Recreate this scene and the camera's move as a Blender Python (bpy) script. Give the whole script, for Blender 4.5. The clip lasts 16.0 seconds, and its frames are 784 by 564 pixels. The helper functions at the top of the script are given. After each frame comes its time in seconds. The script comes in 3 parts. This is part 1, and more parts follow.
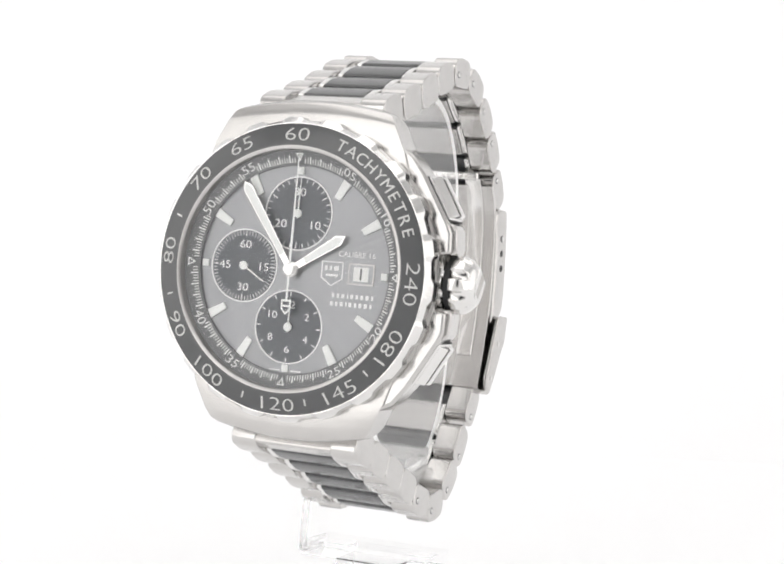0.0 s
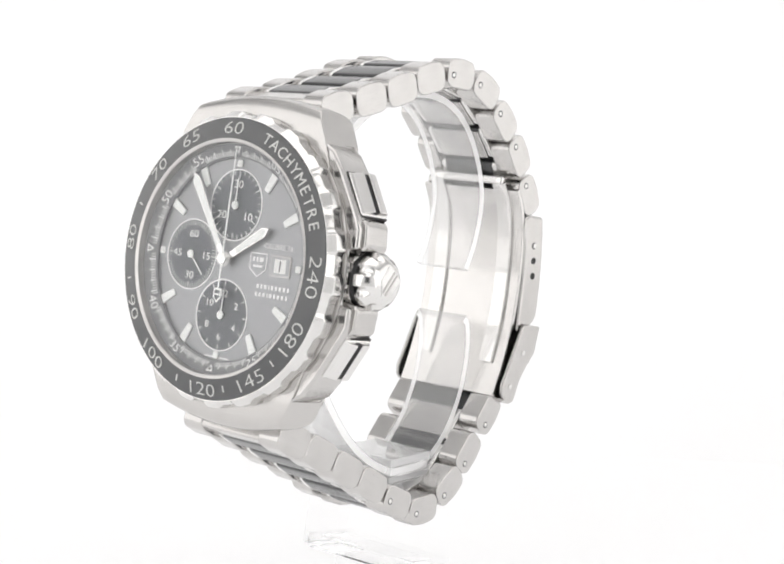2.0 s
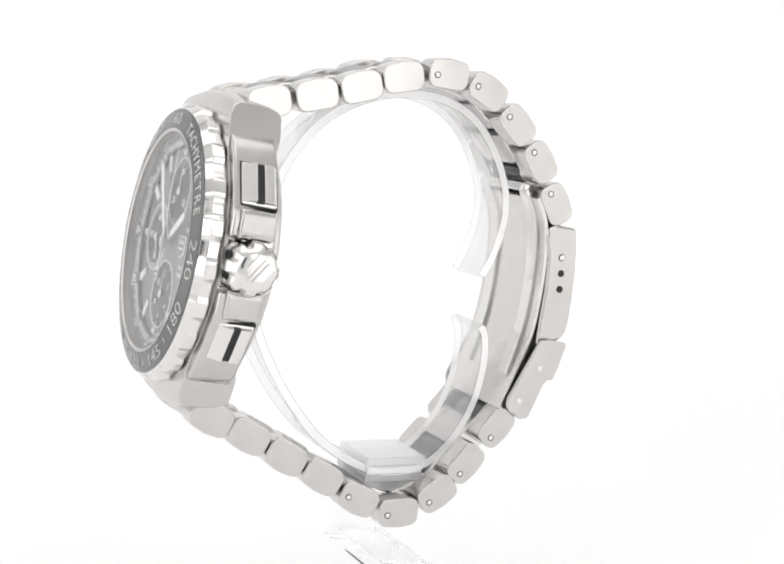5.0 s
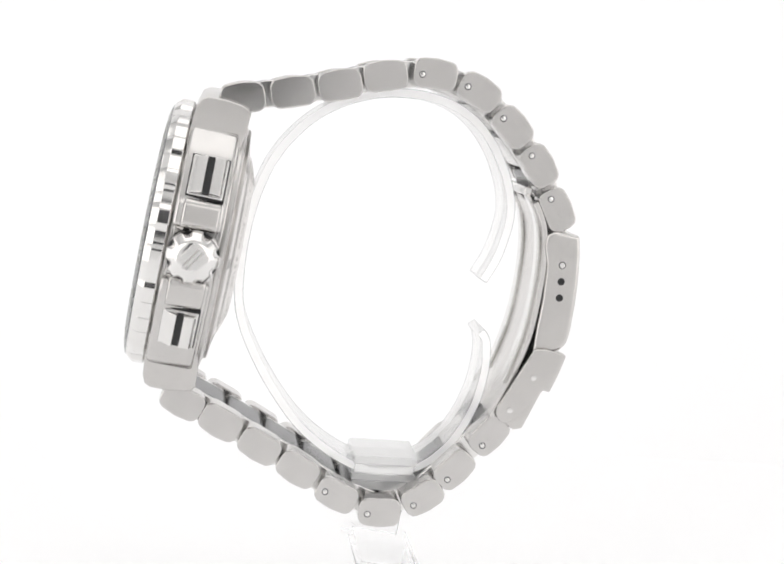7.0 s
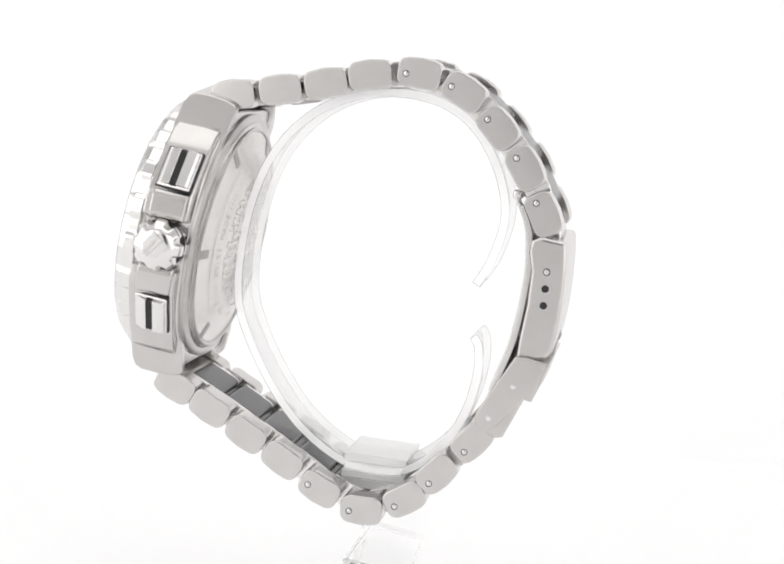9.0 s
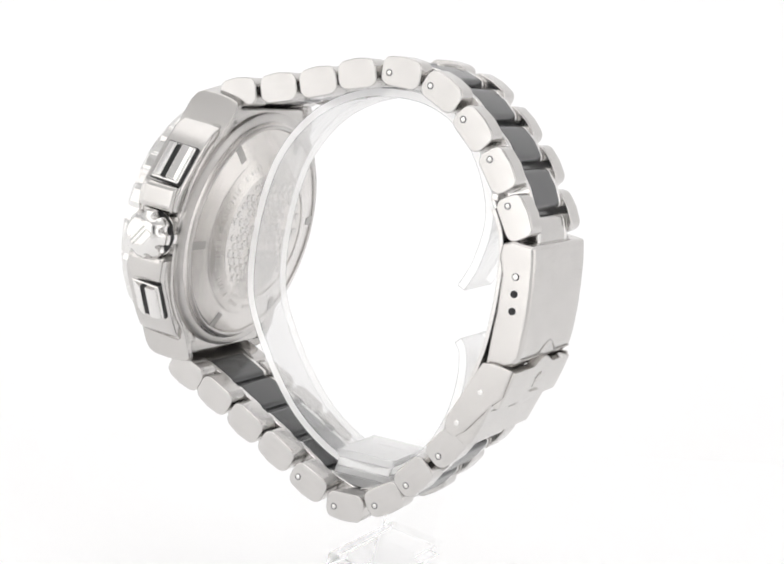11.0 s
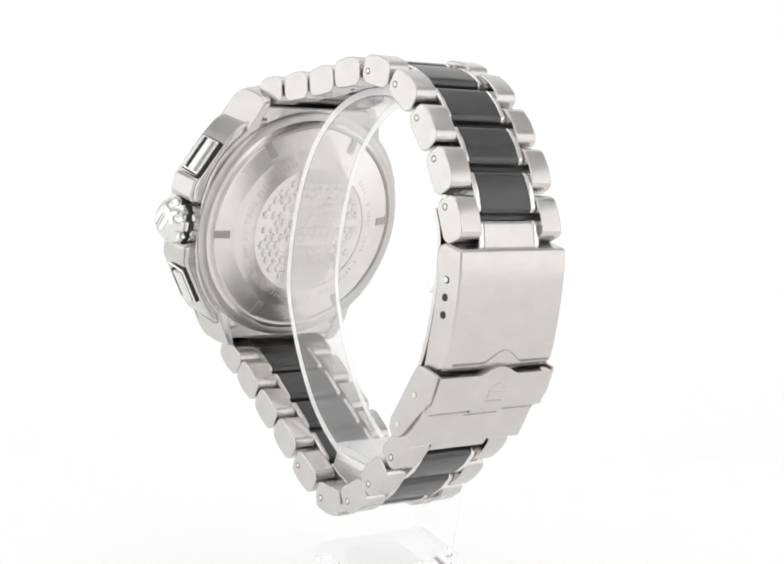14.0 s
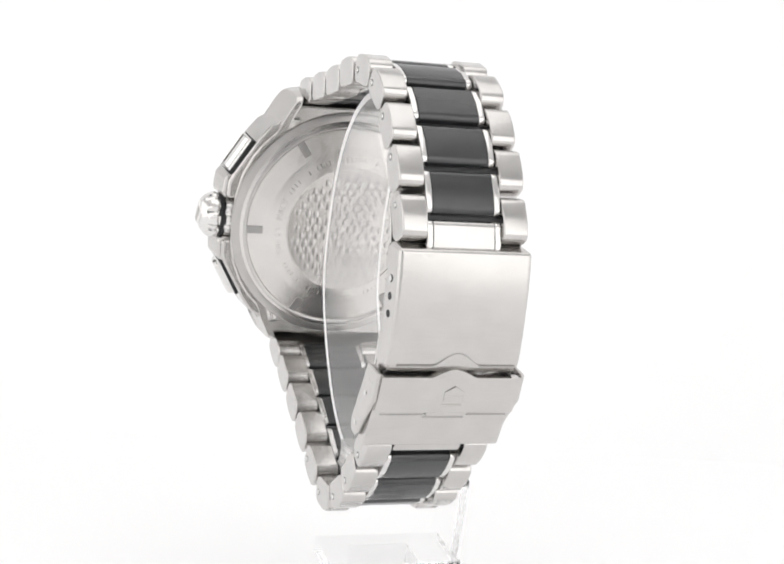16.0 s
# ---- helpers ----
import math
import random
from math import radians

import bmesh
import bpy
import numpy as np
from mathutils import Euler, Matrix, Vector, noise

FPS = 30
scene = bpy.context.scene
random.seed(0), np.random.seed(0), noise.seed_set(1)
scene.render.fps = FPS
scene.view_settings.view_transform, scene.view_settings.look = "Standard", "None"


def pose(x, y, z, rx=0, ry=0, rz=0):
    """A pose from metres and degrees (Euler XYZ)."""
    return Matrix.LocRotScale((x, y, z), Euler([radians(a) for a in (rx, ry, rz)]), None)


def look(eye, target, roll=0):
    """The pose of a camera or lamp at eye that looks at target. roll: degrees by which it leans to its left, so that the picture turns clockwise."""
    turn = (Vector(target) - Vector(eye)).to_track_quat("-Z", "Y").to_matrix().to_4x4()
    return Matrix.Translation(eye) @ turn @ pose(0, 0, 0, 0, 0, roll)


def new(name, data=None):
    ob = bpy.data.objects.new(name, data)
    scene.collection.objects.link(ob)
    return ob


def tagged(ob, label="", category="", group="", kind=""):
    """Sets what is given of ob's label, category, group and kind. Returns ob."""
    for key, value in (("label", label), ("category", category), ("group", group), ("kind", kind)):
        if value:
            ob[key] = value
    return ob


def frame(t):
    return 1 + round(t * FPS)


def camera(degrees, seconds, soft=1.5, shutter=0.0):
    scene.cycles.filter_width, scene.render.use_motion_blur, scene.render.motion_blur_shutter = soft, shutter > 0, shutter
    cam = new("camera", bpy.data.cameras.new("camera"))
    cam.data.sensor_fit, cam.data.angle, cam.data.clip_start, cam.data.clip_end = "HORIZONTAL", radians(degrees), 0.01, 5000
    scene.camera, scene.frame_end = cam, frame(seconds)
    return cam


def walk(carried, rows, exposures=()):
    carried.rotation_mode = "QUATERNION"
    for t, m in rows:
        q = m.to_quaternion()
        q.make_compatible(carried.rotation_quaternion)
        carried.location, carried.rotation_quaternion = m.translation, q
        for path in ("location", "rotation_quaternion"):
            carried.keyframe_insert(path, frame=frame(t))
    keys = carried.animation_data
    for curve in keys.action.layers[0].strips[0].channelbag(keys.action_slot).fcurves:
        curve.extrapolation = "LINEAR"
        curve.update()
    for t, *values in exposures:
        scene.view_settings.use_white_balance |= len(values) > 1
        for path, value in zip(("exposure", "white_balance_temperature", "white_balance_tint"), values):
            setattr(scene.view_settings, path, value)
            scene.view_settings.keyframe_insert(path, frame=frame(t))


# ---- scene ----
# Sizes of the watch are written in units of 0.84 mm, the dial's centre at the origin:
# x towards three o'clock, y towards twelve o'clock, z out of the dial.
S = 0.00084
I4 = Matrix.Identity(4)

# ---- camera: it stands still ----
cam = camera(29.072, 16.0, soft=2.0)
EYE = Vector((0, -300 * S, 48.56 * S))
AIM = EYE + Vector((math.sin(-0.00125) * math.cos(0.17006), math.cos(0.17006), -math.sin(0.17006)))
walk(cam, [(0.0, look(EYE, AIM, 3.033)), (16.0, look(EYE, AIM, 3.033))], exposures=[(0.0, 0.0), (16.0, 0.0)])

# ---- light: a white photo tent lit by panels ----
FLOOR = -84 * S
world = bpy.data.worlds.new("world")
world.use_nodes = True
world.node_tree.nodes["Background"].inputs[0].default_value = (0.9, 0.95, 1.0, 1)
world.node_tree.nodes["Background"].inputs[1].default_value = 0.25
scene.world = world


def panel(name, eye, aim, wide, high, watts, colour=(1.0, 0.985, 0.97)):
    lamp = bpy.data.lights.new(name, "AREA")
    lamp.shape, lamp.size, lamp.size_y, lamp.energy, lamp.color = "RECTANGLE", wide, high, watts, colour
    ob = new(name, lamp)
    ob.matrix_world = look(eye, aim)
    return ob


panel("ceiling_panel", (0, 0.02, 0.40), (0, 0.02, 0), 0.42, 0.42, 0.42)
panel("side_panel", (-0.44, -0.06, 0.12), (0, -0.06, 0.12), 0.56, 0.36, 0.42)
panel("side_panel", (0.44, -0.06, 0.12), (0, -0.06, 0.12), 0.56, 0.36, 0.36)
# two unseen fill lamps added to brighten steel and dial from the front
panel("front_fill", (-0.235, -0.345, 0.12), (-0.10, 0, 0.05), 0.28, 0.40, 0.40)
panel("front_fill", (0.235, -0.345, 0.12), (0.10, 0, 0.05), 0.28, 0.40, 0.36)


# ---- materials ----
def material(name, colour, rough=0.5, metal=0.0, grain=0.0, scale=(1, 1, 1), bump=0.0, spread=0.0, emit=0.0, tint=0.06, pitch=9000):
    """A surface: base colour varied by a fine and a broad noise, roughness varied alike, and a fine relief."""
    m = bpy.data.materials.new(name)
    m.use_nodes = True
    nt = m.node_tree
    b = nt.nodes["Principled BSDF"]
    b.inputs["Metallic"].default_value = metal
    b.inputs["Roughness"].default_value = rough
    b.inputs["Base Color"].default_value = (*colour, 1)
    if grain or tint:
        co = nt.nodes.new("ShaderNodeTexCoord")
        mp = nt.nodes.new("ShaderNodeMapping")
        mp.inputs["Scale"].default_value = scale
        nt.links.new(co.outputs["Object"], mp.inputs["Vector"])
        fine = nt.nodes.new("ShaderNodeTexNoise")
        fine.inputs["Scale"].default_value = pitch
        fine.inputs["Detail"].default_value = 3
        nt.links.new(mp.outputs[0], fine.inputs["Vector"])
        broad = nt.nodes.new("ShaderNodeTexNoise")
        broad.inputs["Scale"].default_value = 260
        nt.links.new(co.outputs["Object"], broad.inputs["Vector"])
        both = nt.nodes.new("ShaderNodeMath")
        both.operation = "ADD"
        nt.links.new(fine.outputs[0], both.inputs[0])
        nt.links.new(broad.outputs[0], both.inputs[1])
        mix = nt.nodes.new("ShaderNodeMapRange")
        mix.inputs["From Min"].default_value, mix.inputs["From Max"].default_value = 0.6, 1.4
        mix.inputs["To Min"].default_value, mix.inputs["To Max"].default_value = 1 - tint, 1 + tint
        nt.links.new(both.outputs[0], mix.inputs[0])
        tone = nt.nodes.new("ShaderNodeVectorMath")
        tone.operation = "SCALE"
        tone.inputs[0].default_value = colour
        nt.links.new(mix.outputs[0], tone.inputs["Scale"])
        nt.links.new(tone.outputs[0], b.inputs["Base Color"])
        if spread:
            rr = nt.nodes.new("ShaderNodeMapRange")
            rr.inputs["To Min"].default_value, rr.inputs["To Max"].default_value = rough - spread, rough + spread
            nt.links.new(fine.outputs[0], rr.inputs[0])
            nt.links.new(rr.outputs[0], b.inputs["Roughness"])
        if bump:
            bp = nt.nodes.new("ShaderNodeBump")
            bp.inputs["Strength"].default_value, bp.inputs["Distance"].default_value = bump, 0.00002
            nt.links.new(fine.outputs[0], bp.inputs["Height"])
            nt.links.new(bp.outputs[0], b.inputs["Normal"])
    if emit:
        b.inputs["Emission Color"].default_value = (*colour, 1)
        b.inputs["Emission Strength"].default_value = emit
    return m


BRUSHED = material("brushed_steel", (0.6, 0.585, 0.57), 0.21, 1.0, 1, (0.03, 1, 1), 0.32, 0.08, tint=0.055, pitch=7500)
BRUSHED_LONG = material("brushed_steel_lengthwise", (0.6, 0.586, 0.573), 0.18, 1.0, 1, (1, 0.03, 1), 0.3, 0.06, tint=0.06, pitch=7500)
SATIN = material("satin_steel", (0.57, 0.555, 0.542), 0.3, 1.0, 1, (1, 1, 0.05), 0.3, 0.06)
POLISHED = material("polished_steel", (0.78, 0.77, 0.757), 0.15, 1.0, 1, tint=0.02)
TURNED = material("turned_steel", (0.73, 0.708, 0.688), 0.25, 1.0, 1, (1, 1, 0.05), 0.15, 0.04)
BLADE = material("bright_blade_steel", (0.68, 0.665, 0.65), 0.24, 1.0, 1, (1, 0.05, 1), 0.2, 0.05)
# the fine circular cut of a turned face stretches its highlights along the radius
around = TURNED.node_tree.nodes.new("ShaderNodeTangent")
around.direction_type, around.axis = "RADIAL", "Z"
TURNED.node_tree.links.new(around.outputs[0], TURNED.node_tree.nodes["Principled BSDF"].inputs["Tangent"])
TURNED.node_tree.nodes["Principled BSDF"].inputs["Anisotropic"].default_value = 0.75
# steel darkened for shade in notches, groove and seams; also the spring bar
SHADED_STEEL = material("shadowed_steel", (0.42, 0.41, 0.40), 0.4, 1.0, 1)
CERAMIC = material("black_ceramic", (0.03, 0.031, 0.033), 0.22, 0.0, 1, spread=0.03)
INSERT = material("black_bezel_insert", (0.078, 0.08, 0.082), 0.18, 0.0, 1, spread=0.03)
for stone in (CERAMIC, INSERT):
    stone.node_tree.nodes["Principled BSDF"].inputs["IOR"].default_value = 1.7
FLANGE = material("dark_flange", (0.2, 0.201, 0.206), 0.4, 0.0, 1)
RUBBER_AND_GAPS = material("black_rubber_and_gaps", (0.012, 0.012, 0.013), 0.55, 0.0, 1)
SUBDIAL = material("dark_subdial", (0.12, 0.125, 0.137), 0.42, 0.2, 1)
LUME = material("white_lume", (0.9, 0.91, 0.89), 0.5, 0.0, 1, tint=0.03)
PRINT = material("white_print", (0.88, 0.88, 0.87), 0.5, 0.0, 1, tint=0.03)
SILVER_PRINT = material("silver_print", (0.64, 0.64, 0.62), 0.45, 0.0, 1, tint=0.04)
PAPER = material("date_disc_white", (0.84, 0.84, 0.82), 0.5, 0.0, 1, tint=0.03)
TENT = material("white_tent_cloth", (0.86, 0.86, 0.86), 0.9, 0.0, 1, tint=0.01)
# the paper gives off some light itself to keep ground and background white
SWEEP = material("self_lit_white_paper", (0.9, 0.9, 0.906), 0.8, 0.0, 0, tint=0, emit=0.147)
ROOM = material("dark_unseen_wall", (0.1, 0.1, 0.105), 0.9, 0.0, 1)


def dial_material():
    """Anthracite dial with a sunray brushing."""
    m = material("sunray_grey_dial", (0.2, 0.2, 0.21), 0.38, 0.6, 0, tint=0)
    nt = m.node_tree
    b = nt.nodes["Principled BSDF"]
    co = nt.nodes.new("ShaderNodeTexCoord")
    grad = nt.nodes.new("ShaderNodeTexGradient")
    grad.gradient_type = "RADIAL"
    nt.links.new(co.outputs["Object"], grad.inputs["Vector"])
    nz = nt.nodes.new("ShaderNodeTexNoise")
    nz.noise_dimensions = "1D"
    nz.inputs["Scale"].default_value, nz.inputs["Detail"].default_value = 160, 4
    nt.links.new(grad.outputs["Fac"], nz.inputs["W"])
    mr = nt.nodes.new("ShaderNodeMapRange")
    mr.inputs["To Min"].default_value, mr.inputs["To Max"].default_value = 0.30, 0.48
    nt.links.new(nz.outputs[0], mr.inputs[0])
    nt.links.new(mr.outputs[0], b.inputs["Roughness"])
    mc = nt.nodes.new("ShaderNodeMapRange")
    mc.inputs["To Min"].default_value, mc.inputs["To Max"].default_value = 0.8, 1.2
    nt.links.new(nz.outputs[0], mc.inputs[0])
    tone = nt.nodes.new("ShaderNodeVectorMath")
    tone.operation = "SCALE"
    tone.inputs[0].default_value = (0.34, 0.343, 0.353)
    nt.links.new(mc.outputs[0], tone.inputs["Scale"])
    nt.links.new(tone.outputs[0], b.inputs["Base Color"])
    return m


def pane_material(name, rise):
    """A coated clear pane: straight through, with a slight gloss."""
    m = bpy.data.materials.new(name)
    m.use_nodes = True
    nt = m.node_tree
    nt.nodes.remove(nt.nodes["Principled BSDF"])
    clear = nt.nodes.new("ShaderNodeBsdfTransparent")
    gloss = nt.nodes.new("ShaderNodeBsdfGlossy")
    gloss.inputs["Roughness"].default_value = 0.03
    mix = nt.nodes.new("ShaderNodeMixShader")
    grazing = nt.nodes.new("ShaderNodeLayerWeight")
    grazing.inputs["Blend"].default_value = rise
    nt.links.new(grazing.outputs["Facing"], mix.inputs[0])
    nt.links.new(clear.outputs[0], mix.inputs[1])
    nt.links.new(gloss.outputs[0], mix.inputs[2])
    nt.links.new(mix.outputs[0], nt.nodes["Material Output"].inputs["Surface"])
    return m


def acrylic_material(name, veil, rough, rise, pass_on):
    """Thin acrylic: clear, slightly milky, with a gloss that rises at grazing angles."""
    m = bpy.data.materials.new(name)
    m.use_nodes = True
    nt = m.node_tree
    nt.nodes.remove(nt.nodes["Principled BSDF"])
    clear = nt.nodes.new("ShaderNodeBsdfTransparent")
    clear.inputs[0].default_value = (pass_on, pass_on, pass_on, 1)
    front = nt.nodes.new("ShaderNodeBsdfDiffuse")
    front.inputs[0].default_value = (0.76, 0.76, 0.76, 1)
    beyond = nt.nodes.new("ShaderNodeBsdfTranslucent")
    beyond.inputs[0].default_value = (0.76, 0.76, 0.76, 1)
    milky = nt.nodes.new("ShaderNodeAddShader")
    nt.links.new(front.outputs[0], milky.inputs[0])
    nt.links.new(beyond.outputs[0], milky.inputs[1])
    body = nt.nodes.new("ShaderNodeMixShader")
    noise = nt.nodes.new("ShaderNodeTexNoise")
    noise.inputs["Scale"].default_value = 350
    amount = nt.nodes.new("ShaderNodeMapRange")
    amount.inputs["To Min"].default_value, amount.inputs["To Max"].default_value = veil * 0.75, veil * 1.25
    nt.links.new(noise.outputs[0], amount.inputs[0])
    nt.links.new(amount.outputs[0], body.inputs[0])
    nt.links.new(clear.outputs[0], body.inputs[1])
    nt.links.new(milky.outputs[0], body.inputs[2])
    gloss = nt.nodes.new("ShaderNodeBsdfGlossy")
    gloss.inputs["Roughness"].default_value = rough
    grazing = nt.nodes.new("ShaderNodeLayerWeight")
    grazing.inputs["Blend"].default_value = rise
    mix = nt.nodes.new("ShaderNodeMixShader")
    nt.links.new(grazing.outputs["Facing"], mix.inputs[0])
    nt.links.new(body.outputs[0], mix.inputs[1])
    nt.links.new(gloss.outputs[0], mix.inputs[2])
    nt.links.new(mix.outputs[0], nt.nodes["Material Output"].inputs["Surface"])
    return m


def glass_material(name, colour, ior, rough=0.0, clear=1.0):
    m = bpy.data.materials.new(name)
    m.use_nodes = True
    b = m.node_tree.nodes["Principled BSDF"]
    b.inputs["Base Color"].default_value = (*colour, 1)
    b.inputs["Transmission Weight"].default_value = clear
    b.inputs["IOR"].default_value = ior
    b.inputs["Roughness"].default_value = rough
    return m


DIAL = dial_material()
CRYSTAL = pane_material("sapphire_crystal", 0.054)
# sawn edges made extra white, standing in for light piped through the acrylic
FROST = acrylic_material("frosted_acrylic_edge", 0.72, 0.2, 0.02, 0.93)
# rims tinted greyer to draw the lines that refraction would leave
RIM = acrylic_material("rounded_acrylic_rim", 0.1, 0.05, 0.2, 0.88)
SADDLE = acrylic_material("clear_acrylic_saddle", 0.26, 0.06, 0.25, 0.9)
FOOT = glass_material("clear_acrylic_foot", (0.995, 0.995, 0.995), 1.11, 0.1, 0.98)
ACRYLIC = acrylic_material("clear_acrylic", 0.115, 0.04, 0.12, 0.97)


# ---- mesh tools ----
def finish(bm, name, smooth=48):
    """A scaled mesh from a bmesh, its normals weighted by area within each smooth run."""
    bm.transform(Matrix.Scale(S, 4))
    bmesh.ops.recalc_face_normals(bm, faces=bm.faces)
    for f in bm.faces:
        f.smooth = True
    me = bpy.data.meshes.new(name)
    bm.to_mesh(me)
    limit = math.cos(radians(smooth))
    normals = []
    for f in bm.faces:
        for v in f.verts:
            n = Vector((0, 0, 0))
            for g in v.link_faces:
                if g is f or g.normal.dot(f.normal) > limit:
                    n += g.normal * g.calc_area()
            normals.append(n.normalized() if n.length else f.normal.copy())
    me.normals_split_custom_set(normals)
    bm.free()
    return me


def scaled(m):
    m = m.copy()
    m.translation *= S
    return m


def part(name, shape, mat, parent, label="", m=I4):
    """One mesh object under a thing or a part; shape is a bmesh or a finished mesh."""
    me = shape if isinstance(shape, bpy.types.Mesh) else finish(shape, name)
    if not me.materials:
        me.materials.append(mat)
    ob = new(name, me)
    ob.parent = parent
    ob.matrix_basis = scaled(m)
    return tagged(ob, label)


def prism(pts, lo, hi, axis="z", bevel=0.0, segs=2, bm=None):
    """An outline drawn out along an axis, its edges rounded. axis x: pts are (y, z); z: (x, y)."""
    bm2 = bmesh.new()
    def at(p, w):
        return (w, p[0], p[1]) if axis == "x" else (p[0], p[1], w) if axis == "z" else (p[0], w, p[1])
    a = [bm2.verts.new(at(p, lo)) for p in pts]
    b = [bm2.verts.new(at(p, hi)) for p in pts]
    bm2.faces.new(a)
    bm2.faces.new(b[::-1])
    n = len(pts)
    for i in range(n):
        bm2.faces.new((a[i], b[i], b[(i + 1) % n], a[(i + 1) % n]))
    bmesh.ops.recalc_face_normals(bm2, faces=bm2.faces)
    if bevel:
        edges = [e for e in bm2.edges if e.calc_face_angle(0) > radians(25)]
        bmesh.ops.bevel(bm2, geom=edges, offset=bevel, segments=segs, affect="EDGES", profile=0.5, clamp_overlap=True)
    return merge(bm, bm2)


def merge(bm, extra, m=None):
    if m is not None:
        extra.transform(m)
    if bm is None:
        return extra
    tmp = bpy.data.meshes.new("tmp")
    extra.to_mesh(tmp)
    extra.free()
    bm.from_mesh(tmp)
    bpy.data.meshes.remove(tmp)
    return bm


def box(x0, x1, y0, y1, z0, z1, bevel=0.0, segs=2, bm=None):
    return prism([(x0, y0), (x1, y0), (x1, y1), (x0, y1)], z0, z1, "z", bevel, segs, bm)


def lathe(profile, segs=96, closed=False, wave=None):
    """A turned form about z from (r, z) pairs. wave(r, z, angle) may move the radius."""
    bm = bmesh.new()
    rings = []
    for r, z in profile:
        if r <= 0:
            rings.append([bm.verts.new((0, 0, z))])
            continue
        ring = []
        for k in range(segs):
            a = 2 * math.pi * k / segs
            rr = wave(r, z, a) if wave else r
            ring.append(bm.verts.new((rr * math.sin(a), rr * math.cos(a), z)))
        rings.append(ring)
    pairs = list(zip(rings, rings[1:])) + ([(rings[-1], rings[0])] if closed else [])
    for p, q in pairs:
        for k in range(segs):
            j = (k + 1) % segs
            if len(p) == 1 and len(q) == 1:
                continue
            if len(p) == 1:
                bm.faces.new((p[0], q[k], q[j]))
            elif len(q) == 1:
                bm.faces.new((p[k], q[0], p[j]))
            else:
                bm.faces.new((p[k], q[k], q[j], p[j]))
    return bm


def band(path, x0, x1, thick, closed=False, bevel=0.0):
    """A strip of even thickness that follows a path in the (y, z) plane from x0 to x1."""
    n = len(path)
    inner, outer = [], []
    for i, (y, z) in enumerate(path):
        a, b = path[max(0, i - 1)], path[min(n - 1, i + 1)]
        d = Vector((b[0] - a[0], b[1] - a[1])).normalized()
        nx = Vector((-d.y, d.x)) * thick / 2
        outer.append((y + nx.x, z + nx.y))
        inner.append((y - nx.x, z - nx.y))
    bm = bmesh.new()
    rows = [[bm.verts.new((x, p[0], p[1])) for p in side] for side, x in ((outer, x0), (outer, x1), (inner, x1), (inner, x0))]
    for i in range(n - 1):
        for k in range(4):
            p, q = rows[k], rows[(k + 1) % 4]
            bm.faces.new((p[i], p[i + 1], q[i + 1], q[i]))
    bm.faces.new([r[0] for r in rows])
    bm.faces.new([r[-1] for r in rows][::-1])
    bmesh.ops.recalc_face_normals(bm, faces=bm.faces)
    if bevel:
        edges = [e for e in bm.edges if e.calc_face_angle(0) > radians(50)]
        bmesh.ops.bevel(bm, geom=edges, offset=bevel, segments=3, affect="EDGES", profile=0.5, clamp_overlap=True)
    return bm


def smooth_path(pts, steps=6):
    """A Catmull-Rom curve through points of the plane."""
    out = []
    for i in range(len(pts) - 1):
        p0, p1, p2, p3 = (Vector(pts[max(0, min(len(pts) - 1, i + k))]) for k in (-1, 0, 1, 2))
        for s in range(steps):
            t = s / steps
            out.append(tuple(0.5 * (2 * p1 + (p2 - p0) * t + (2 * p0 - 5 * p1 + 4 * p2 - p3) * t * t + (3 * p1 - p0 - 3 * p2 + p3) * t ** 3)))
    return out + [tuple(pts[-1])]


LETTERS = {}


def writing(text, size, thick=0.05, wide=1.0):
    """Centred raised letters of that cap height, lying in the xy plane."""
    key = (text, size, thick, wide)
    if key not in LETTERS:
        cu = bpy.data.curves.new("letters", "FONT")
        cu.body, cu.size, cu.align_x, cu.align_y = text, size / 0.69 * S, "CENTER", "CENTER"
        cu.extrude, cu.resolution_u, cu.offset = thick * S, 3, (-0.022 if wide > 1.4 else 0.0) * size * S
        ob = new("letters", cu)
        bpy.context.view_layer.update()
        me = bpy.data.meshes.new_from_object(ob.evaluated_get(bpy.context.evaluated_depsgraph_get()))
        bpy.data.objects.remove(ob)
        ys = [v.co.y for v in me.vertices]
        mid = (max(ys) + min(ys)) / 2
        me.transform(Matrix.Translation((0, -mid, 0)))
        me.transform(Matrix.Diagonal((wide, 1, 1, 1)))
        me.materials.clear()
        LETTERS[key] = me
    return LETTERS[key]


def clock(r, degrees, z=0.0, flip=False):
    """A pose on the dial at that radius and clock angle, its top outward (or inward)."""
    a = radians(degrees)
    return Matrix.Translation((r * math.sin(a), r * math.cos(a), z)) @ Matrix.Rotation(-a + (math.pi if flip else 0), 4, "Z")


# ---- the tent ----
def structure(name, bm, mat, label=""):
    me = bpy.data.meshes.new(name)
    bmesh.ops.recalc_face_normals(bm, faces=bm.faces)
    bm.to_mesh(me)
    bm.free()
    me.materials.append(mat)
    return tagged(new(name, me), label, kind="structure")


def slab(x0, x1, y0, y1, z0, z1):
    bm = bmesh.new()
    bmesh.ops.create_cube(bm, size=1, matrix=Matrix.Translation(((x0 + x1) / 2, (y0 + y1) / 2, (z0 + z1) / 2)) @ Matrix.Diagonal((x1 - x0, y1 - y0, z1 - z0, 1)))
    return bm


